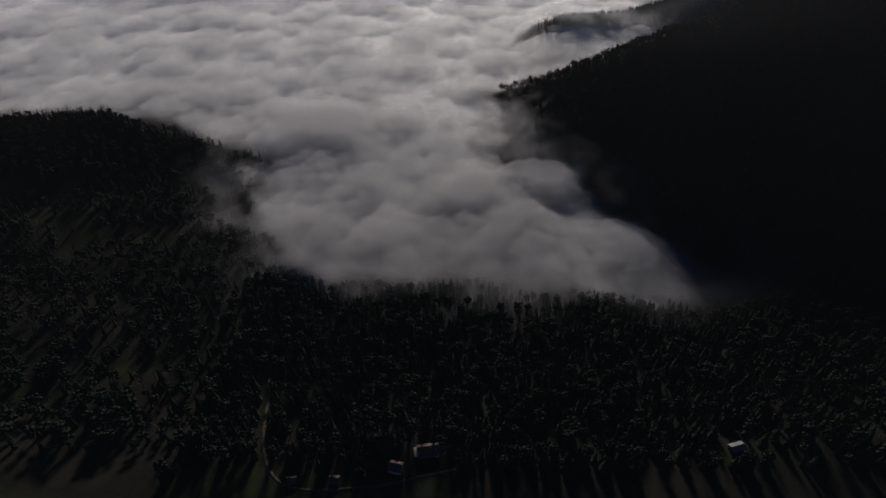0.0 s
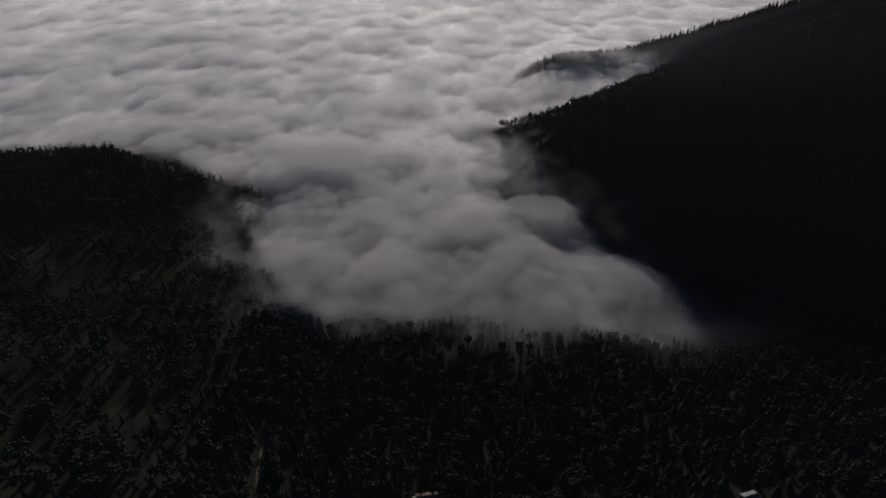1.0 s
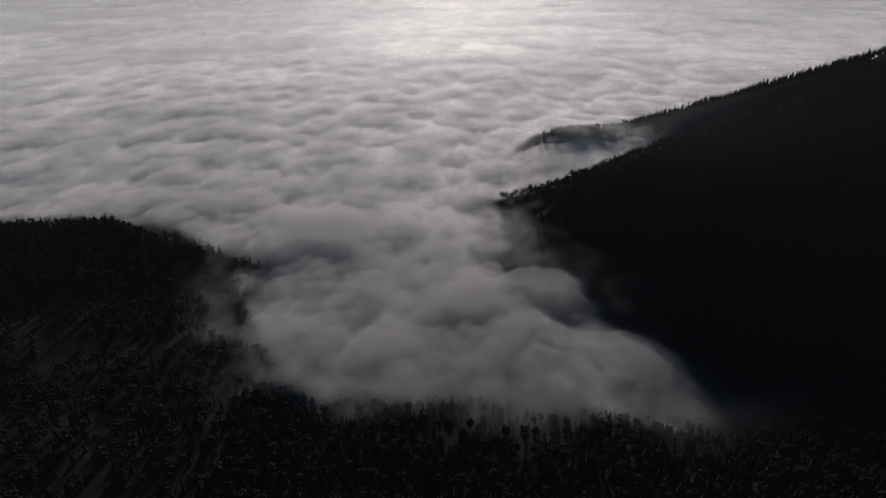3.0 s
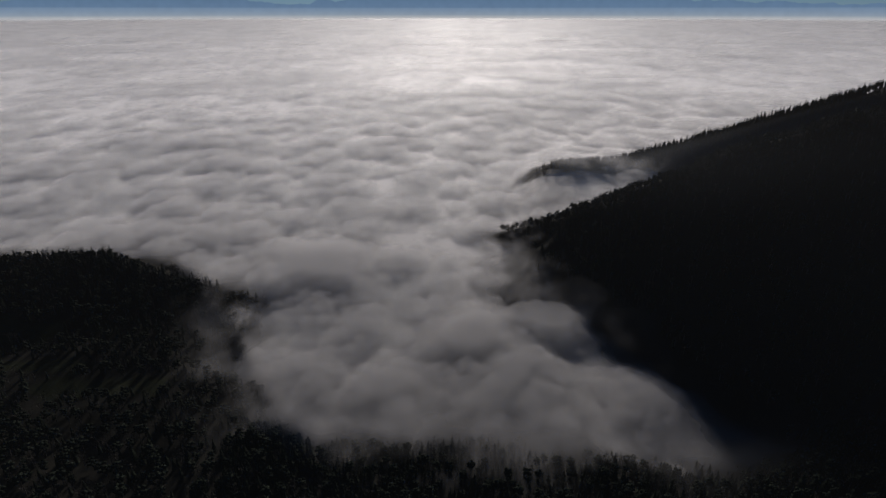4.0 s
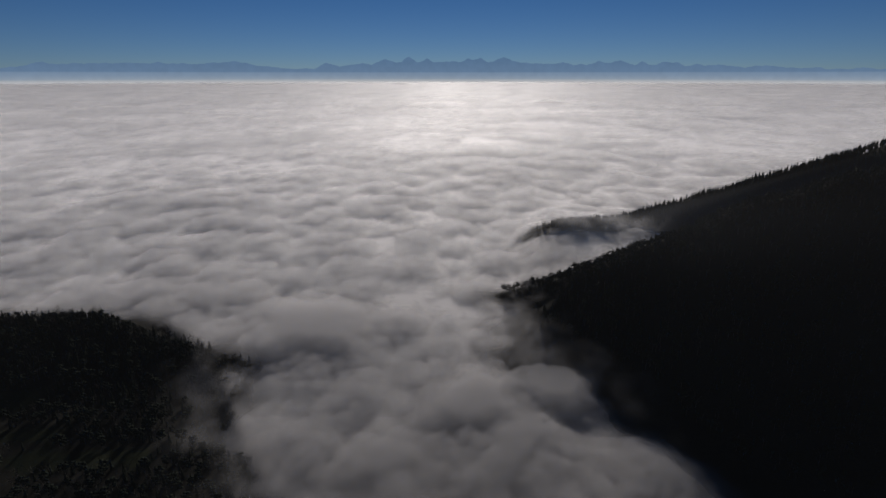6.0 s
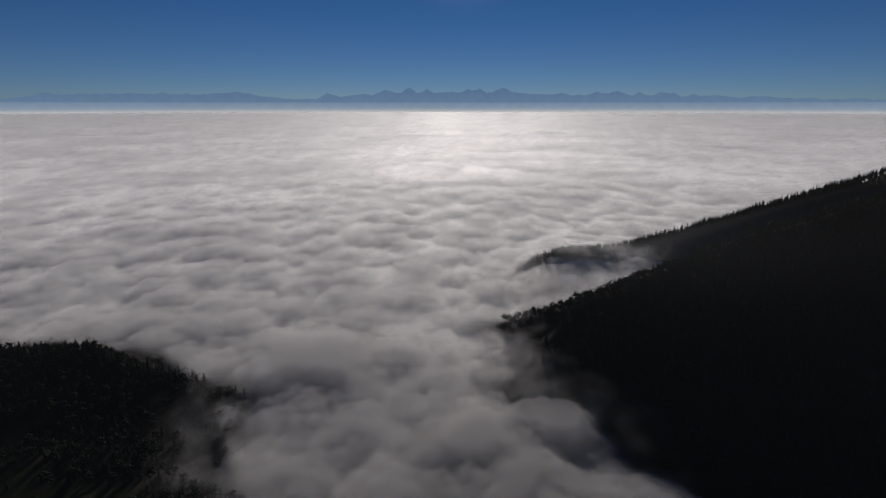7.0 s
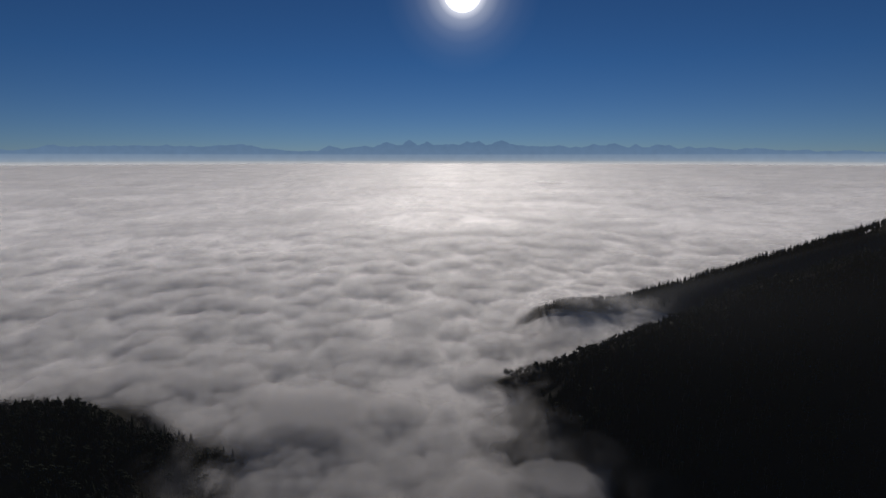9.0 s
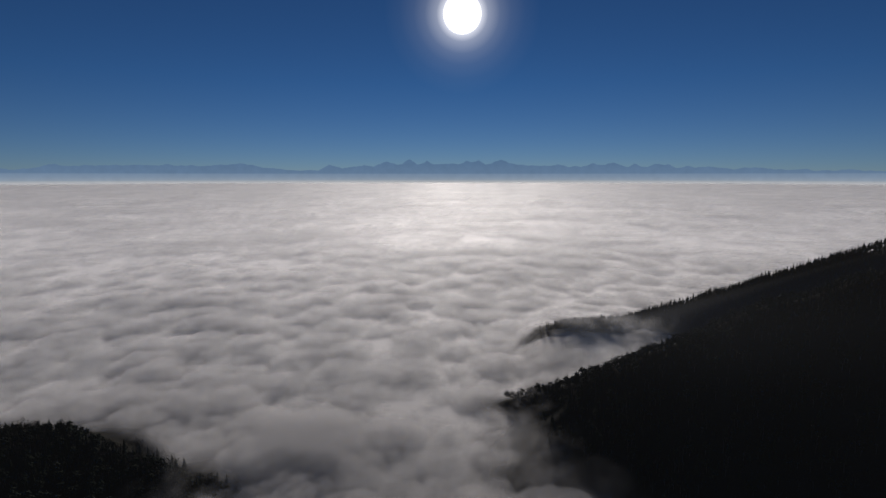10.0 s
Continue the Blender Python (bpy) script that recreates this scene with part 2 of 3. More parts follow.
def ground():
    az = np.radians(np.concatenate([np.linspace(-60, 60, 240), np.linspace(66, 294, 39)]))
    d = np.concatenate([[0.5], np.linspace(40, 140, 10), np.geomspace(150, 1700, 220), np.geomspace(1800, 4900, 20)])
    D, A = np.meshgrid(d, az, indexing="ij")
    x, y = D * np.sin(A), D * np.cos(A)
    z = land(x, y)
    me = mesh_of("ground", np.stack([x, y, z], -1).reshape(-1, 3), grid_faces(len(d), len(az), True), meadow_mat)
    at = me.attributes.new("meadow", "FLOAT", "POINT")
    at.data.foreach_set("value", meadow(x, y).ravel().astype(np.float32))
    return tagged(new("ground", me), "hilly winter ground of dark meadows and forest floor", "ground", kind="structure")


# ---- fog ----
# rounded heads (and hollows) of the fog: x, y, width, height
HEADS = [(180, 692, 46, 26), (28, 668, 58, 22), (-178, 892, 75, 22), (-270, 832, 55, 12), (-53, 562, 42, 14), (243, 527, 55, 12), (73, 542, 42, 12),
         (-140, 622, 50, 14), (118, 604, 40, 12), (199, 556, 32, -5), (118, 752, 40, -12), (-76, 980, 55, -8), (50, 930, 80, -13),
         (80, 3190, 70, 8), (195, 3130, 110, -11), (330, 3210, 60, 9), (330, 3110, 90, -10), (1448, 7496, 150, 26), (1300, 7480, 110, 10)]


def fog_level(x, y, drop=1.0):
    w = y + 40 * fbm(x, y, 150, 3, 231) * smooth(900, 600, y)
    lvl = np.interp(w, [300, 380, 440, 480, 560, 650, 750, 900, 1000, 1300, 1700, 2300, 60000], [-22, -13, -7, -2, -3, -4, 2, 10, 17, 38, 56, 66, 66])
    bank = np.exp(-((y - 1240) / 230) ** 2) * smooth(150, 290, x) * smooth(1100, 750, x)
    west = smooth(-172, -262, x + 0.7 * (y - 554)) * smooth(880, 780, y)
    east = smooth(250, 370, x) * smooth(720, 600, y)
    mist = np.exp(-(((x + 215) / 90) ** 2 + ((y - 505) / 70) ** 2))
    return lvl + 3 * mist + 34 * bank - drop * (26 * west + 24 * east) - 10 * np.exp(-(((x - 140) / 55) ** 2 + ((y - 775) / 70) ** 2))


def swells(x, y):
    """Broad swells of the top of the fog and its known heads and hollows."""
    d = np.hypot(x, y)
    bx, by = x + 40 * perlin(x / 260, y / 260, 201), y + 40 * perlin(x / 260, y / 260, 202)
    out = 5 * smooth(14000, 5000, d) * billow(bx, by / 1.2, 330, 211) + 3.5 * perlin(bx / 170, by / 170, 212)
    for hx, hy, wide, h in HEADS:
        out = out + (3.0 if hy > 2500 else 0.75) * h * np.exp(-(((bx - hx) / wide) ** 2 + ((by - hy) / wide) ** 2) * 1.2)
    return out + 7 * fbm(x, y, 900, 2, 221) * smooth(900, 1800, y) * smooth(20000, 5000, d)


FOG_EYE, FAR_START, FAR_END, FAR_RISE = 400.0, 1600.0, 4250.0, 287.0


def true_distance(S):
    """Far fog is drawn in, along the line of sight, so that fifty kilometres of it end before the mountains."""
    u = np.clip((S - FAR_START) / (FAR_END - FAR_START), 0, 1)
    return S * 334 / (334 - FAR_RISE * u ** 1.8)


def fog_slice(name, az, S, offset, rim, mat, swell=None):
    """One slice of the fog, offset metres over its mean level; it fades out within rim metres over the land."""
    S, A = np.meshgrid(S, az, indexing="ij")
    D = true_distance(S)
    x, y = D * np.sin(A), D * np.cos(A)
    z = fog_level(x, y, 1.0 if swell is None else 0.6) + offset
    clear = z - land(x, y) + 16 * fbm(x, y, 70, 4, 233) * smooth(2000, 1200, D)
    thick = smooth(-4, rim * (1 - 0.75 * smooth(1000, 1150, y)), clear) * smooth(FAR_END, FAR_END - 45, S)
    thick = thick * (1 - 0.8 * smooth(215, 345, x) * smooth(760, 600, y))
    if swell is None:
        swell = swells(x, y) - offset
        thick = thick * (1 - 0.65 * smooth(1000, 3400, D)) if offset > -10 else thick
    else:
        # mist clings to the rims of the fog, where it meets the slopes
        thick = thick * smooth(-330, -225, x + 0.45 * (y - 560)) * (1 - 0.75 * smooth(120, 230, x) * smooth(960, 800, y))
        swell = swell + 4 * np.exp(-((y - 450) / 40) ** 2) - 0.25 * np.maximum(clear - 30, 0) - 20 * smooth(1300, 1480, D)
    k = S / D
    me = mesh_of(name, np.stack([x * k, y * k, FOG_EYE + (z - FOG_EYE) * k], -1).reshape(-1, 3), grid_faces(S.shape[0], S.shape[1]), mat)
    for key, value in (("thick", thick), ("swell", swell)):
        at = me.attributes.new(key, "FLOAT", "POINT")
        at.data.foreach_set("value", value.ravel().astype(np.float32))
    at = me.attributes.new("place", "FLOAT_VECTOR", "POINT")
    at.data.foreach_set("vector", np.stack([x, y, z], -1).ravel().astype(np.float32))
    return me


def haze_sheet(name, xs, ys, height, thin):
    """A faint veil of haze in the air over the valley."""
    X, Y = np.meshgrid(xs, ys)
    me = mesh_of(name, np.stack([X, Y, height(X, Y)], -1).reshape(-1, 3), grid_faces(len(ys), len(xs)), haze_mat)
    at = me.attributes.new("thick", "FLOAT", "POINT")
    at.data.foreach_set("value", thin(X, Y).ravel().astype(np.float32))
    return me


def haze():
    thing = tagged(new("haze"), "faint thin haze hanging over the valley", "haze", kind="stuff")
    part("haze_veil", haze_sheet("haze_veil", np.linspace(-1500, 1500, 90), np.linspace(-160, 1800, 66),
                                 lambda x, y: 235 + 0.13 * np.maximum(0, x - 200) + 8 * fbm(x, y, 300, 2, 501),
                                 lambda x, y: (0.009 + 0.003 * smooth(150, 350, x) * smooth(450, 650, y) + 0.007 * np.exp(-((x - 250) / 170) ** 2 - ((y - 640) / 130) ** 2)) * smooth(1800, 1450, y) * smooth(-160, -60, y) * smooth(1500, 1200, np.abs(x))), None, thing)
    fx, fz = [p[0] for p in FAR_CREST], [p[2] for p in FAR_CREST]
    part("haze_veil", haze_sheet("haze_veil", np.linspace(150, 1390, 60), np.linspace(1015, 1250, 30),
                                 lambda x, y: 70 + (np.interp(x, fx, fz) + 30 - 70) * smooth(1000, 1250, y),
                                 lambda x, y: 0.06 * smooth(150, 330, x) * smooth(1390, 1200, x) * smooth(1015, 1080, y) * smooth(1250, 1180, y)), None, thing)
    return thing


def fog():
    thing = tagged(new("fog_sea"), "sea of white low fog with billowing tops filling the valley", "fog", kind="stuff")
    side = np.linspace(54, 85, 12)
    az = np.radians(np.concatenate([-side[::-1], np.linspace(-52, 52, 190), side]))
    d = np.concatenate([np.geomspace(330, 1600, 150), np.linspace(1620, 4250, 110)])
    part("dense_fog", fog_slice("dense_fog", az, d, -10, 40, fog_mat), None, thing)
    az = np.radians(np.linspace(-50, 50, 170))
    for offset in np.arange(-8, 13, 2.2):
        part("fog_slice", fog_slice("fog_slice", az, d, float(offset), 38, slice_mat), None, thing)
    near = d[d < 1500]
    for offset in (14, 19, 25, 32):
        part("mist", fog_slice("mist", az, near, offset, 26, mist_mat, 9 - 0.16 * offset), None, thing)
    return thing


# ---- far mountains and the sun ----
# summits that stand out: bearing in degrees, height over the range, half width in degrees
PEAKS = [(-34.3, 24, 1.2), (-29.7, 20, 1.5), (-25.6, 22, 0.8), (-19.3, 14, 3), (-11.0, 34, 1.2), (-5.2, 44, 1.4), (-2.95, 58, 0.8), (-1.2, 42, 0.7), (2.9, 36, 0.9), (4.1, 46, 0.7), (6.4, 48, 1.6),
         (12.1, 24, 0.9), (15.4, 36, 1.1), (17.4, 42, 1.3), (19.3, 40, 1.0), (21.5, 32, 1.0), (22.4, 32, 0.8), (23.9, 24, 0.9), (25.8, 22, 1.2), (29.5, 18, 1.5)]


def mountains():
    m, n, l, b = material("mountains with painted haze glow")
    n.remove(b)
    # the range glows evenly; haze is put into its colour, paler towards the foot
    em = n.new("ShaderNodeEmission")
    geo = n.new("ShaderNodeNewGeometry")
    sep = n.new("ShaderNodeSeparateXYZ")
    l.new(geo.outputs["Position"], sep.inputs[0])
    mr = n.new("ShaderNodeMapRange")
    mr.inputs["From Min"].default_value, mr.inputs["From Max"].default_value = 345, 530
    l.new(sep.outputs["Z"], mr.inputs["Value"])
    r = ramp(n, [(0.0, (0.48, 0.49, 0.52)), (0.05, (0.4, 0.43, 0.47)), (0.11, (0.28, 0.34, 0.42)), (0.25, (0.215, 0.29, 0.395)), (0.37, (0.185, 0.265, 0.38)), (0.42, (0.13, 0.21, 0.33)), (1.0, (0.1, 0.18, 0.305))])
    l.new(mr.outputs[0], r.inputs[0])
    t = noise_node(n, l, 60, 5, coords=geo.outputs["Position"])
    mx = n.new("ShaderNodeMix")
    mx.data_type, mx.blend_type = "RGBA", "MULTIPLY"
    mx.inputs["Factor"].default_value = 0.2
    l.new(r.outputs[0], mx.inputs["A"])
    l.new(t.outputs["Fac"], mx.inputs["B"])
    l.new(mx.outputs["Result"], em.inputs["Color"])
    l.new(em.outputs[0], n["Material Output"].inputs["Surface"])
    az = np.radians(np.linspace(-58, 58, 1100))
    deg = np.degrees(az)
    env = np.interp(deg, [-42, -38, -33, -20, -14, -8, 0, 8, 14, 25, 34, 42], [40, 50, 78, 95, 45, 88, 112, 104, 84, 66, 46, 34])
    jag = fbm(deg, 0 * deg, 2.2, 6, 401, 0.6)
    peaks = sum(hh * np.maximum(0, 1 - np.abs(deg - c) / w) for c, hh, w in PEAKS)
    top = 400 + 0.92 * env + 0.85 * peaks + 13 * jag
    rows, verts = 7, []
    for k in range(rows):
        f = k / (rows - 1)
        R = 4930 + 40 * f + 14 * fbm(deg, f * 4 + 0 * deg, 1.2, 3, 411)
        z = 330 + (top - 330) * f ** 0.85
        verts.append(np.stack([R * np.sin(az), R * np.cos(az), z], -1))
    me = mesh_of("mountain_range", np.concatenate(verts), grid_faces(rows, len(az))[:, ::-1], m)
    return tagged(new("mountain_range", me), "distant snowless jagged mountain range, blue haze in its glowing colour", "mountains", kind="structure")


def sun_disc():
    m, n, l, b = material("sun glare")
    n.remove(b)
    tc = n.new("ShaderNodeTexCoord")
    ln = n.new("ShaderNodeVectorMath")
    ln.operation = "LENGTH"
    l.new(tc.outputs["Object"], ln.inputs[0])
    mr = n.new("ShaderNodeMapRange")
    mr.inputs["From Min"].default_value, mr.inputs["From Max"].default_value = 0, 640
    l.new(ln.outputs["Value"], mr.inputs["Value"])
    r = ramp(n, [(0.0, (1, 1, 1)), (0.2, (1, 1, 1)), (0.25, (0.16, 0.16, 0.16)), (0.33, (0.062, 0.062, 0.065)), (0.48, (0.021, 0.021, 0.0225)), (0.62, (0.0085, 0.0085, 0.009)), (0.8, (0.0025, 0.0025, 0.0027)), (1.0, (0, 0, 0))])
    l.new(mr.outputs[0], r.inputs[0])
    em, tr, ad = n.new("ShaderNodeEmission"), n.new("ShaderNodeBsdfTransparent"), n.new("ShaderNodeAddShader")
    em.inputs["Color"].default_value = (1.0, 0.97, 0.95, 1)
    mul = n.new("ShaderNodeMath")
    mul.operation = "MULTIPLY"
    mul.inputs[1].default_value = 4.0
    l.new(r.outputs[0], mul.inputs[0])
    l.new(mul.outputs[0], em.inputs["Strength"])
    l.new(em.outputs[0], ad.inputs[0])
    l.new(tr.outputs[0], ad.inputs[1])
    l.new(ad.outputs[0], n["Material Output"].inputs["Surface"])
    bm = bmesh.new()
    bmesh.ops.create_circle(bm, cap_ends=True, cap_tris=True, segments=64, radius=640)
    me = bpy.data.meshes.new("sun")
    bm.to_mesh(me)
    bm.free()
    me.materials.append(m)
    ob = new("sun", me)
    ob.matrix_world = look(SUN_DIR * 4850 + Vector((0, 90, 400)), (0, 90, 400))
    return tagged(ob, "blazing white low winter sun", "sun", kind="structure")


# ---- trees ----
def tube(pts, radii, sides):
    """A tapered limb along points; returns vertices and triangles."""
    vs, fs = [], []
    for p, r in zip(pts, radii):
        for k in range(sides):
            a = 2 * math.pi * k / sides
            vs.append((p[0] + r * math.cos(a), p[1] + r * math.sin(a), p[2]))
    for i in range(len(pts) - 1):
        for k in range(sides):
            a, b = i * sides + k, i * sides + (k + 1) % sides
            fs += [(a, b, b + sides), (a, b + sides, a + sides)]
    return vs, fs


def clump(c, size, rnd):
    """An uneven mass of leaves, eight-sided."""
    v = [Vector(c) + Vector(d) * size * rnd.uniform(0.65, 1.25) for d in ((1, 0.2, 0), (0.1, 1, 0.1), (-1, 0.1, 0), (0, -1, -0.1), (0.2, 0, 0.85), (0, 0.1, -0.75))]
    return v, [(0, 1, 4), (1, 2, 4), (2, 3, 4), (3, 0, 4), (1, 0, 5), (2, 1, 5), (3, 2, 5), (0, 3, 5)]


def joined(pieces):
    vs, fs, n = [], [], 0
    for v, f in pieces:
        vs.append(np.asarray(v, float).reshape(-1, 3))
        fs.append(np.asarray(f, int).reshape(-1, 3) + n)
        n += len(v)
    return np.concatenate(vs), np.concatenate(fs)


def spruce_arrays(rnd, height, tiers, arms, under=True):
    """Trunk and crown of a spruce: whorls of drooping boughs."""
    trunk = tube([(0, 0, -0.6), (0.05, 0, height * 0.5), (0, 0.03, height * 0.97)], [height * 0.016, height * 0.01, 0.03], 6)
    crown = []
    wide = height * rnd.uniform(0.165, 0.235)
    for i in range(tiers):
        f = i / (tiers - 1)
        z = height * (0.10 + 0.88 * f)
        reach = wide * (1 - f) ** 0.8 * rnd.uniform(0.82, 1.15) + 0.12
        step = height / tiers
        for k in range(arms):
            a = 2 * math.pi * (k + 0.5 * (i % 2) + rnd.uniform(-0.3, 0.3)) / arms
            r = reach * rnd.uniform(0.65, 1.15)
            c, s = math.cos(a), math.sin(a)
            w = 0.55 * r * math.sin(math.pi / arms) * 2.7 + 0.15
            drop = r * rnd.uniform(0.25, 0.5)
            v = [(0, 0, z + step * 0.5), (c * r * 0.55 - s * w, s * r * 0.55 + c * w, z - drop * 0.5), (c * r * 0.55 + s * w, s * r * 0.55 - c * w, z - drop * 0.5),
                 (c * r, s * r, z - drop), (c * r * 0.5, s * r * 0.5, z - drop * 0.2 - step * 0.35)]
            crown.append((v, [(0, 1, 3), (0, 3, 2), (1, 4, 3), (4, 2, 3)][:4 if under else 2]))
    crown.append(tube([(0, 0, height * 0.12), (0, 0, height * 0.5), (0, 0, height)], [wide * 0.55, wide * 0.34, 0.02], 6))
    return trunk, joined(crown)


def bare_arrays(rnd, height, limbs, forks, twig_count, lite=False):
    """Trunk with limbs, and crown of fine twigs, of a leafless broadleaf tree."""
    fork = height * rnd.uniform(0.22, 0.34)
    wood = [tube([(0, 0, -0.6), (0.1, 0.05, fork), (0.15, -0.1, height * 0.75)], [height * 0.022, height * 0.016, 0.05], 6)]
    fine = []
    for k in range(limbs):
        a = 2.4 * k + rnd.uniform(-0.4, 0.4)
        z0 = fork + (height * 0.4) * k / limbs
        ln = height * rnd.uniform(0.32, 0.48) * (1 - 0.3 * k / limbs)
        up = rnd.uniform(0.5, 1.1)
        d = Vector((math.cos(a), math.sin(a), up)).normalized()
        p0 = Vector((0.1, 0, z0))
        p1 = p0 + d * ln * 0.5
        p2 = p0 + d * ln + Vector((0, 0, ln * 0.15))
        wood.append(tube([p0, p2], [height * 0.009, 0.04], 3) if lite else tube([p0, p1, p2], [height * 0.009, height * 0.006, 0.04], 4))
        for j in range(forks):
            q = p0.lerp(p2, 0.35 + 0.65 * j / max(1, forks - 1))
            e = (d + Vector((rnd.uniform(-0.9, 0.9), rnd.uniform(-0.9, 0.9), rnd.uniform(-0.1, 0.8)))).normalized()
            q2 = q + e * ln * rnd.uniform(0.3, 0.5)
            fine.append(([q, q2, q + Vector((0.12, 0.1, 0.05))], [(0, 1, 2)]) if lite else tube([q, q2], [0.07, 0.03], 3))
            for _ in range(twig_count):
                s0 = q.lerp(q2, rnd.uniform(0.25, 1.0))
                g = (e + Vector((rnd.uniform(-1, 1), rnd.uniform(-1, 1), rnd.uniform(-0.4, 0.9)))).normalized()
                s1 = s0 + g * rnd.uniform(0.7, 1.8)
                side = g.cross(Vector((rnd.uniform(-1, 1), rnd.uniform(-1, 1), 1))).normalized() * (0.32 if lite else 0.13)
                fine.append(([s0 - side, s0 + side, s1, s0 + g.cross(side)], [(0, 1, 2), (1, 3, 2), (3, 0, 2)][:1 if lite else 3]))
    return joined(wood), joined(fine)


def pine_arrays(rnd, height, clumps, tufts, lite=False):
    """Trunk and crown of a tall pine or ivy-clad tree: rounded tufts on a clear stem."""
    lean = rnd.uniform(-0.6, 0.6)
    wood = [tube([(0, 0, -0.6), (lean * 0.4, 0.1, height * 0.55), (lean, 0, height * 0.92)], [height * 0.02, height * 0.014, 0.05], 6)]
    leaf = []
    for k in range(clumps):
        z = height * rnd.uniform(0.45, 0.95)
        r = height * 0.24 * (1.15 - (z / height - 0.55) ** 2 * 2.6) * rnd.uniform(0.3, 1.0)
        a = 2.4 * k
        c = Vector((lean * z / height + r * math.cos(a), r * math.sin(a), z))
        if not lite:
            wood.append(tube([(lean * z / height, 0, z - 0.8), c], [0.09, 0.03], 3))
        size = height * rnd.uniform(0.08, 0.14)
        if lite or k % 2 == 0:
            leaf.append(clump(c, size * (1.15 if lite else 0.8), rnd))
        for _ in range(tufts):
            u = Vector((rnd.gauss(0, 1), rnd.gauss(0, 1), rnd.gauss(0, 0.7)))
            u = u.normalized() * size * rnd.uniform(0.5, 1.1)
            p = c + u
            w = Vector((rnd.uniform(-1, 1), rnd.uniform(-1, 1), rnd.uniform(-0.6, 0.6))).normalized() * (1.3 if lite else 0.75)
            h = w.cross(u.normalized()).normalized() * (1.15 if lite else 0.7)
            leaf.append(([p - w, p + h, p + w, p - h + u.normalized() * 0.3], [(0, 1, 2), (0, 2, 3)]))
    return joined(wood), joined(leaf)


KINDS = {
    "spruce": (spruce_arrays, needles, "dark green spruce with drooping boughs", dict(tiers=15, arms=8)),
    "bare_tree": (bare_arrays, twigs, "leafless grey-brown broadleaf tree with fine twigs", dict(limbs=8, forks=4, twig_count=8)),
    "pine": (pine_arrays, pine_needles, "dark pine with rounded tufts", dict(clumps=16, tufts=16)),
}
tree_rnd = random.Random(5)
moulds = {}


def tree(kind, x, y, height, group):
    """One tree as a thing with trunk and crown; alike trees share one of a few shapes."""
    make, leaf, label, size = KINDS[kind]
    stock = moulds.setdefault(kind, [])
    z = float(land(x, y))
    turn, s = tree_rnd.uniform(0, 360), height / 18.0
    if len(stock) < 6:
        trunk, crown = make(tree_rnd, 18.0, **size)
        ob = new(kind)
        part("trunk", mesh_of("trunk", trunk[0], trunk[1], bark), None, ob)
        part("crown", mesh_of("crown", crown[0], crown[1], leaf, False), None, ob)
        stock.append(ob)
    else:
        ob = copy_thing(tree_rnd.choice(stock), Matrix())
    where = {"trees along the near mountain crest": "on the near crest", "trees along the far mountain crest": "on the far crest",
             "trees along the low hill crest": "on the low hill", "trees that stand out before the fog": "before the fog"}[group]
    tagged(ob, label + " " + where, "tree", group)
    ob.matrix_basis = pose(x, y, z, tree_rnd.uniform(-2, 2), tree_rnd.uniform(-2, 2), turn) @ Matrix.Diagonal((s * tree_rnd.uniform(0.9, 1.15), s * tree_rnd.uniform(0.9, 1.15), s, 1))
    return ob


def along(line, start, end, count, spread, mix, group, lo, hi):
    """Trees along a crest between two x positions."""
    xs, ys = [p[0] for p in line], [p[1] for p in line]
    for i in range(count):
        x = start + (end - start) * (i + tree_rnd.uniform(0.1, 0.9)) / count
        y = float(np.interp(x, xs, ys)) + tree_rnd.uniform(-spread, spread * 0.4)
        tree(tree_rnd.choice(mix), x, y, tree_rnd.uniform(lo, hi), group)


LANE = [(-152, 318), (-146, 297), (-140, 262), (-133, 237), (-124, 217), (-112, 205), (-96, 200), (-72, 199), (-40, 201), (-17, 206), (12, 212)]
HOUSES = [(-12, 226), (-31, 213), (-104, 206), (-74, 205), (218, 225), (-175, 295)]


def clear_of_farm(x, y):
    far = np.ones(np.shape(x), bool)
    for (ax, ay), (bx, by) in zip(LANE, LANE[1:]):
        t = np.clip(((x - ax) * (bx - ax) + (y - ay) * (by - ay)) / ((bx - ax) ** 2 + (by - ay) ** 2), 0, 1)
        far &= np.hypot(x - ax - t * (bx - ax), y - ay - t * (by - ay)) > 5
    for hx, hy in HOUSES:
        far &= np.hypot(x - hx, y - hy) > 13
    return far


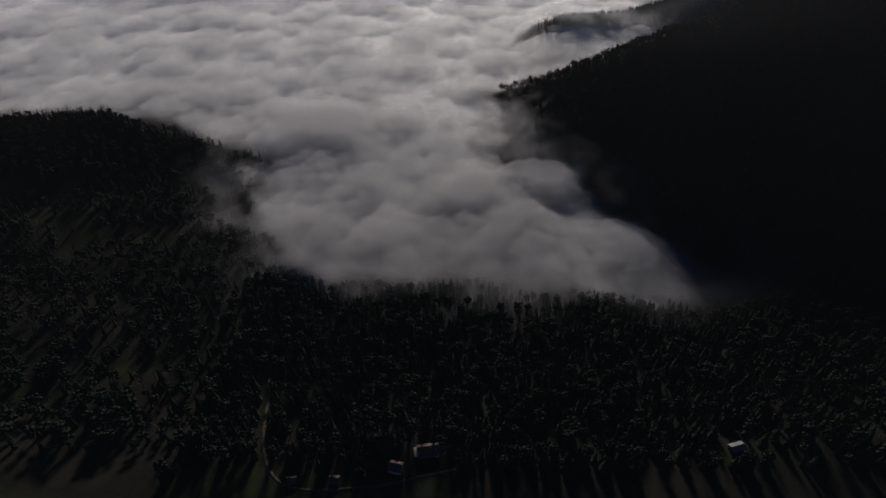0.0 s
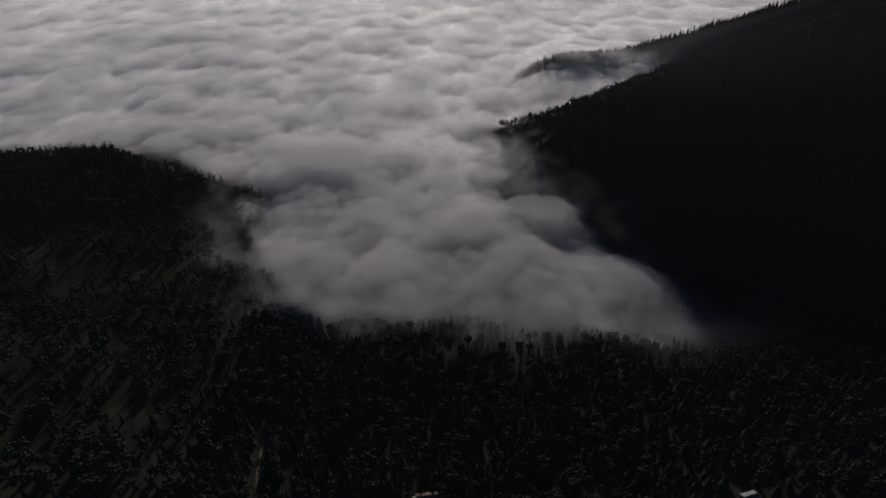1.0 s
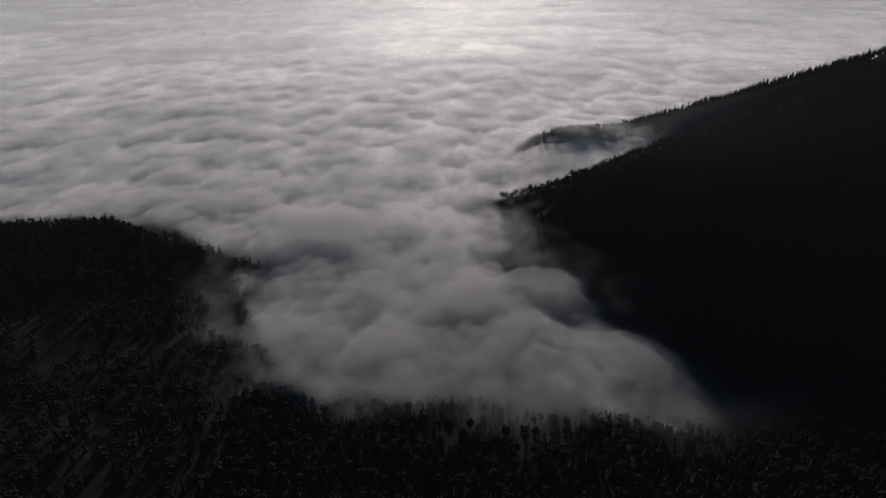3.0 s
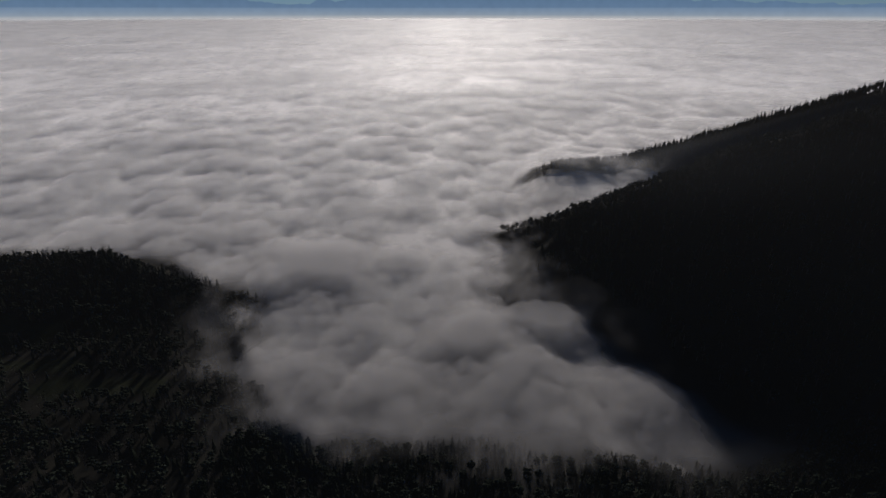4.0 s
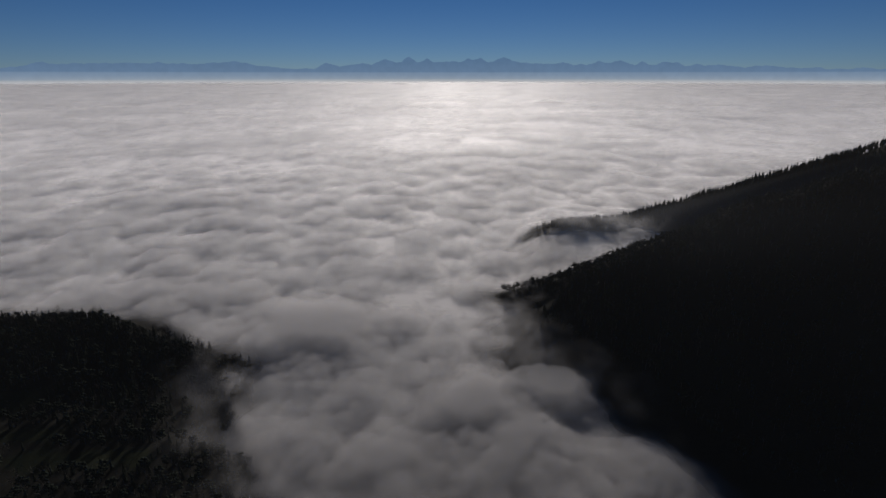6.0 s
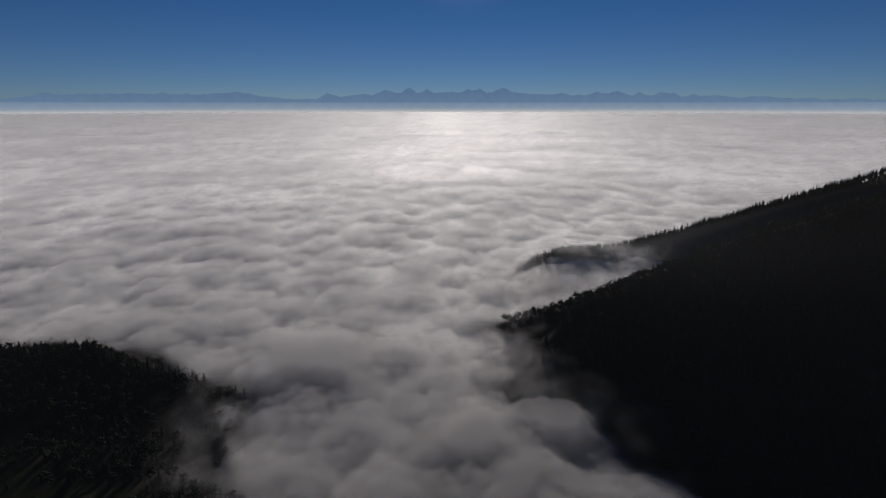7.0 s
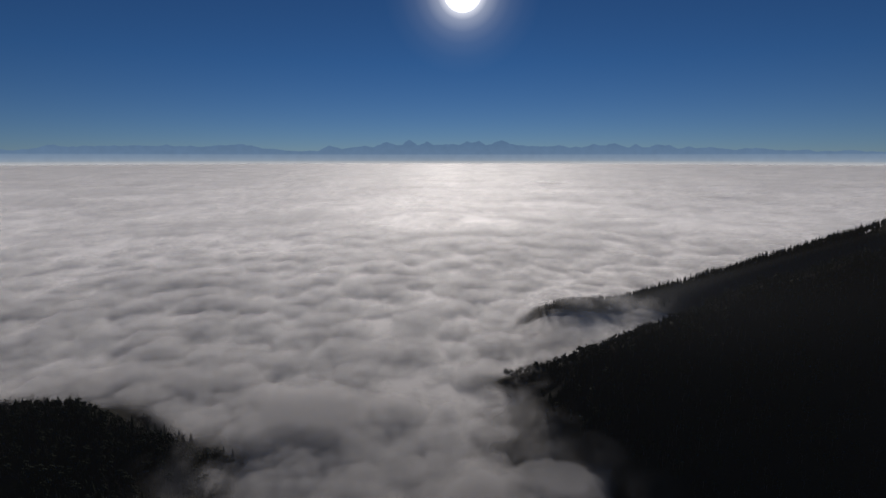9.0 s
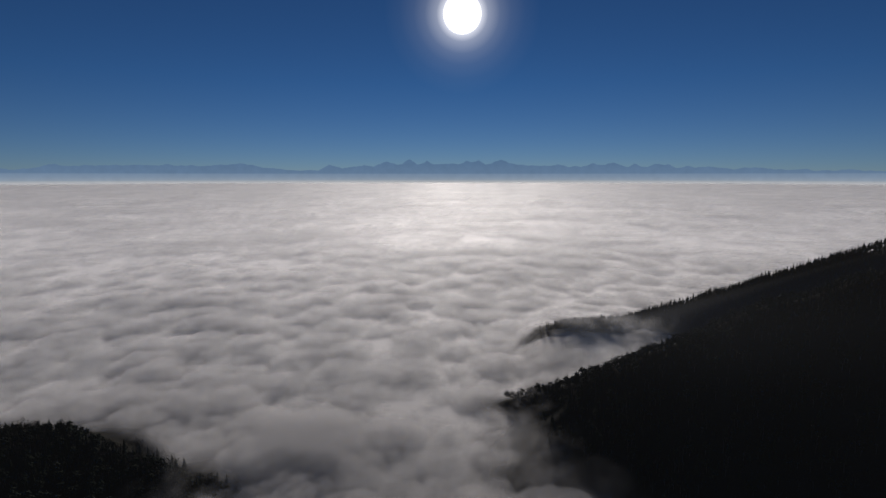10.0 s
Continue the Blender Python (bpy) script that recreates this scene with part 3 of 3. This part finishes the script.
def woods(name, label, count, box, keep, mix, lo, hi, seed):
    """A wood of many small trees in one mesh."""
    rnd = random.Random(seed)
    rs = np.random.RandomState(seed)
    stock = []
    for kind in mix:
        make = KINDS[kind][0]
        small = {"spruce": dict(tiers=6, arms=6, under=False), "bare_tree": dict(limbs=6, forks=2, twig_count=6, lite=True), "pine": dict(clumps=13, tufts=1, lite=True)}[kind]
        t, c = make(rnd, 18.0, **small)
        stock.append((t, c, {"spruce": 0, "bare_tree": 1, "pine": 3}[kind]))
    x = rs.uniform(box[0], box[1], count * 6)
    y = rs.uniform(box[2], box[3], count * 6)
    ok = keep(x, y)
    x, y = x[ok][:count], y[ok][:count]
    z = land(x, y)
    vs, fs, ms, n = [], [], [], 0
    for i in range(len(x)):
        k = rs.randint(len(stock))
        t, c, tone = stock[k]
        a, s = rs.uniform(0, 6.28), rs.uniform(lo, hi) / 18
        ca, sa = math.cos(a) * s, math.sin(a) * s
        for (v, f), mi in ((t, 2), (c, tone)):
            v = np.asarray(v, float)
            vs.append(np.stack([v[:, 0] * ca - v[:, 1] * sa + x[i], v[:, 0] * sa + v[:, 1] * ca + y[i], v[:, 2] * s + z[i]], -1))
            f = np.asarray(f, int)
            fs.append(f + n)
            ms.append(np.full(len(f), mi))
            n += len(v)
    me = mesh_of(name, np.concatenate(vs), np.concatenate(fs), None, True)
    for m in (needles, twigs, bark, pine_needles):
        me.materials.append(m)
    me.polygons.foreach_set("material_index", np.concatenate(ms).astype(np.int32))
    return tagged(new(name, me), label, "forest", kind="stuff")


ground()
fog()
haze()
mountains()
sun_disc()
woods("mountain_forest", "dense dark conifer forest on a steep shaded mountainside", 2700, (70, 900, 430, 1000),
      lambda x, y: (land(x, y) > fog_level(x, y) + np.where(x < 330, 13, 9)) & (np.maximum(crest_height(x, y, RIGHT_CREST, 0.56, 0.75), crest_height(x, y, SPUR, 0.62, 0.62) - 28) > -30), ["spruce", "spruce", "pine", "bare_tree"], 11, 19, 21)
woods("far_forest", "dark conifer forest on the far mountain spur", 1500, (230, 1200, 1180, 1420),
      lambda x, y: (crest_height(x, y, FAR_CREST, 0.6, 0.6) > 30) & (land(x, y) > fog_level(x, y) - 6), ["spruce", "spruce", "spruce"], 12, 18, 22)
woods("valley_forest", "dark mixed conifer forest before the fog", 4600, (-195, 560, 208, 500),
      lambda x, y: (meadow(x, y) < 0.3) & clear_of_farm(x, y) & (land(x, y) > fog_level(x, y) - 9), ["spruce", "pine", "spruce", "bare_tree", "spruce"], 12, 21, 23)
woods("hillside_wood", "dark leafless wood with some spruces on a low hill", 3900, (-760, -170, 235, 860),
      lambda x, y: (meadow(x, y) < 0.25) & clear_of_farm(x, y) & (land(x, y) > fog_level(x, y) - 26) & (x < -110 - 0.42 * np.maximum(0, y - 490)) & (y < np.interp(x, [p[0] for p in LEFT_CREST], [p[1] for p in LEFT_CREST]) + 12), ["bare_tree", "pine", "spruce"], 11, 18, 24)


def near_crest(line, before, behind, above=-40):
    def keep(x, y):
        off = y - np.interp(x, [p[0] for p in line], [p[1] for p in line])
        return (off > -before) & (off < behind) & (land(x, y) > fog_level(x, y) + above)
    return keep


woods("crest_forest", "dense dark mixed wood along the mountain crest", 1500, (130, 900, 800, 1030), near_crest(RIGHT_CREST, 40, 34, 4), ["pine", "pine", "spruce", "bare_tree"], 7, 11, 25)
woods("far_crest_forest", "dense dark conifers along the far crest", 900, (275, 1250, 1230, 1440), near_crest(FAR_CREST, 30, 24, -14), ["spruce", "spruce", "spruce"], 7, 11, 26)
woods("hill_crest_wood", "dense leafless wood along the low hill crest", 1100, (-820, -292, 720, 890), near_crest(LEFT_CREST, 40, 26), ["bare_tree", "pine", "bare_tree", "spruce", "spruce"], 7, 13, 27)
woods("far_crest_forest", "dense dark conifers standing in fog on the far crest", 420, (262, 560, 1255, 1310), near_crest(FAR_CREST, 16, 14, -30), ["spruce", "spruce", "spruce"], 9, 14, 28)
along(RIGHT_CREST, 118, 420, 95, 10, ["pine", "pine", "bare_tree", "spruce"], "trees along the near mountain crest", 9, 18)
along(RIGHT_CREST, 420, 760, 55, 10, ["pine", "bare_tree", "spruce"], "trees along the near mountain crest", 10, 17)
along(FAR_CREST, 255, 420, 30, 8, ["spruce"], "trees along the far mountain crest", 9, 14)
along(FAR_CREST, 420, 1150, 130, 8, ["spruce"], "trees along the far mountain crest", 11, 20)
along(LEFT_CREST, -720, -300, 34, 8, ["spruce", "bare_tree"], "trees along the low hill crest", 15, 23)
for i in range(16):
    x = tree_rnd.uniform(-455, -330)
    tree(tree_rnd.choice(["spruce", "bare_tree"]), x, 815 + tree_rnd.uniform(0, 30) - 0.3 * (x + 455), tree_rnd.uniform(18, 25), "trees along the low hill crest")
along(LEFT_CREST, -780, -270, 90, 16, ["bare_tree", "bare_tree", "bare_tree", "spruce"], "trees along the low hill crest", 11, 20)

# trees that stand out before the fog
for x, y, h in ((-16, 441, 21), (-10, 443, 22), (-4, 440, 20), (3, 444, 19), (-24, 438, 18), (-129, 374, 20), (-133, 380, 17), (-168, 389, 22), (-160, 396, 18), (177, 459, 20), (186, 455, 18), (150, 462, 17), (-205, 430, 19)):
    tree("spruce", x, y, h, "trees that stand out before the fog")
for i in range(46):
    tree(tree_rnd.choice(["spruce", "spruce", "pine", "bare_tree"]), tree_rnd.uniform(-230, 380), tree_rnd.uniform(415, 455), tree_rnd.uniform(15, 22), "trees that stand out before the fog")
for kind, x, y, h in (("spruce", -539, 838, 21), ("spruce", -546, 842, 16), ("spruce", -338, 768, 20), ("spruce", -331, 764, 18), ("spruce", -312, 768, 20), ("spruce", -292, 774, 26), ("spruce", -281, 776, 24), ("bare_tree", -668, 835, 18), ("bare_tree", -680, 838, 16)):
    tree(kind, x, y, h, "trees along the low hill crest")


# ---- farm in the foreground ----
def box_bm(x0, x1, y0, y1, z0, z1):
    bm = bmesh.new()
    add_box(bm, x0, x1, y0, y1, z0, z1)
    return bm


def add_box(bm, x0, x1, y0, y1, z0, z1):
    v = [bm.verts.new(p) for p in ((x0, y0, z0), (x1, y0, z0), (x1, y1, z0), (x0, y1, z0), (x0, y0, z1), (x1, y0, z1), (x1, y1, z1), (x0, y1, z1))]
    for f in ((3, 2, 1, 0), (4, 5, 6, 7), (0, 1, 5, 4), (1, 2, 6, 5), (2, 3, 7, 6), (3, 0, 4, 7)):
        bm.faces.new([v[i] for i in f])


def gable_bm(w, d, eaves, rise):
    """Walls of a house with a gable at each end of its x axis."""
    bm = bmesh.new()
    a, b = w / 2, d / 2
    v = [bm.verts.new(p) for p in ((-a, -b, -1.2), (a, -b, -1.2), (a, b, -1.2), (-a, b, -1.2), (-a, -b, eaves), (a, -b, eaves), (a, b, eaves), (-a, b, eaves), (-a, 0, eaves + rise), (a, 0, eaves + rise))]
    for f in ((3, 2, 1, 0), (0, 1, 5, 4), (2, 3, 7, 6), (1, 2, 6, 9, 5), (3, 0, 4, 8, 7), (4, 5, 9, 8), (6, 7, 8, 9)):
        bm.faces.new([v[i] for i in f])
    return bm


def slope_bm(w, d, eaves, rise, side, over=0.6, thick=0.22):
    """One slope of a gable roof, a slab with an overhang."""
    bm = bmesh.new()
    a, b = w / 2 + over, d / 2
    k = rise / b
    rows = [(0.0, eaves + rise), (-(b + over), eaves - over * k)]
    pts = [(sx * a, side * -y, z + dz) for dz in (0.05, 0.05 + thick) for y, z in rows for sx in (-1, 1)]
    v = [bm.verts.new(p) for p in pts]
    for f in ((0, 1, 3, 2), (4, 6, 7, 5), (0, 4, 5, 1), (2, 3, 7, 6), (0, 2, 6, 4), (1, 5, 7, 3)):
        bm.faces.new([v[i] for i in f])
    bmesh.ops.recalc_face_normals(bm, faces=bm.faces)
    return bm


def house(name, x, y, turn, w, d, eaves, rise, wall_mat, roof_mat, label, windows=3, chimney=True):
    ob = tagged(new(name), label, "building")
    part("wall", gable_bm(w, d, eaves, rise), wall_mat, ob)
    for side in (-1, 1):
        part("roof_slope", slope_bm(w, d, eaves, rise, side), roof_mat, ob)
    part("ridge_cap", box_bm(-w / 2 - 0.6, w / 2 + 0.6, -0.18, 0.18, eaves + rise + 0.12, eaves + rise + 0.42), roof_mat, ob)
    door = part("door", box_bm(-w * 0.38, -w * 0.38 + 1.1, -d / 2 - 0.06, -d / 2 + 0.02, 0.05, 2.1), planks, ob)
    part("door_handle", box_bm(-w * 0.38 + 0.9, -w * 0.38 + 1.0, -d / 2 - 0.12, -d / 2 - 0.06, 1.0, 1.1), pale_metal, door)
    for k in range(windows):
        wx = -w * 0.12 + k * w * 0.5 / max(1, windows - 1) - 0.45
        win = part("window", box_bm(wx, wx + 0.95, -d / 2 - 0.05, -d / 2 + 0.02, 0.95, 2.15), plaster, ob)
        part("pane", box_bm(wx + 0.1, wx + 0.85, -d / 2 - 0.065, -d / 2 - 0.045, 1.05, 2.05), glass_dark, win)
    if chimney:
        part("chimney", box_bm(w * 0.2, w * 0.2 + 0.7, 0.5, 1.2, eaves, eaves + rise + 0.9), plaster, ob)
    ob.matrix_basis = pose(x, y, float(land(x, y)), 0, 0, turn)
    return ob


def lane():
    pts = [Vector((x, y, 0)) for x, y in LANE]
    fine = []
    for a, b in zip(pts, pts[1:]):
        n = max(2, int((b - a).length / 2.0))
        fine += [a.lerp(b, i / n) for i in range(n)]
    fine.append(pts[-1])
    for _ in range(6):
        fine = [fine[0]] + [(fine[i - 1] + fine[i] * 2 + fine[i + 1]) / 4 for i in range(1, len(fine) - 1)] + [fine[-1]]
    vs = []
    for i, p in enumerate(fine):
        t = (fine[min(i + 1, len(fine) - 1)] - fine[max(i - 1, 0)]).normalized()
        s = Vector((-t.y, t.x, 0))
        for o, lift in ((-1.3, -0.5), (-1.0, 0.3), (0, 0.35), (1.0, 0.3), (1.3, -0.5)):
            q = p + s * o
            vs.append((q.x, q.y, float(land(p.x, p.y)) + lift))
    me = mesh_of("lane", vs, grid_faces(len(fine), 5), gravel)
    return tagged(new("lane", me), "narrow pale gravel farm lane bending through the meadow", "road", kind="structure")


lane()
barn = house("barn", -8, 227, 8, 15, 9, 4.2, 3.6, planks, tiles_dark, "weathered plank barn with a dark roof and pale lean-to", 2, False)
part("lean_to", box_bm(-10.4, -7.6, -3.6, 3.6, -1.2, 2.9), planks, barn)
part("lean_to_roof", box_bm(-10.7, -7.55, -3.9, 3.9, 2.95, 3.1), pale_metal, barn, "pale sheet metal roof")
house("farmhouse", -31, 213, -12, 9, 7.5, 4.6, 3.2, plaster, tiles_dark, "small plastered farmhouse with a dark tiled roof")
house("hut", -104, 207, 5, 6, 5, 2.6, 1.6, planks, tiles_dark, "small dark plank hut beside the lane", 1, False)
house("hut", -74, 206, -4, 6.5, 5, 2.6, 1.6, planks, tiles_dark, "small dark plank hut beside the lane", 1, False)
house("hut", 218, 226, 15, 10, 6, 2.7, 1.4, planks, grey_metal, "low forest hut with a dull grey metal roof", 2, False)
house("hut", -175, 296, 25, 5, 4.5, 2.4, 1.4, planks, grey_metal, "tiny field hut with a dull grey metal roof", 1, False)
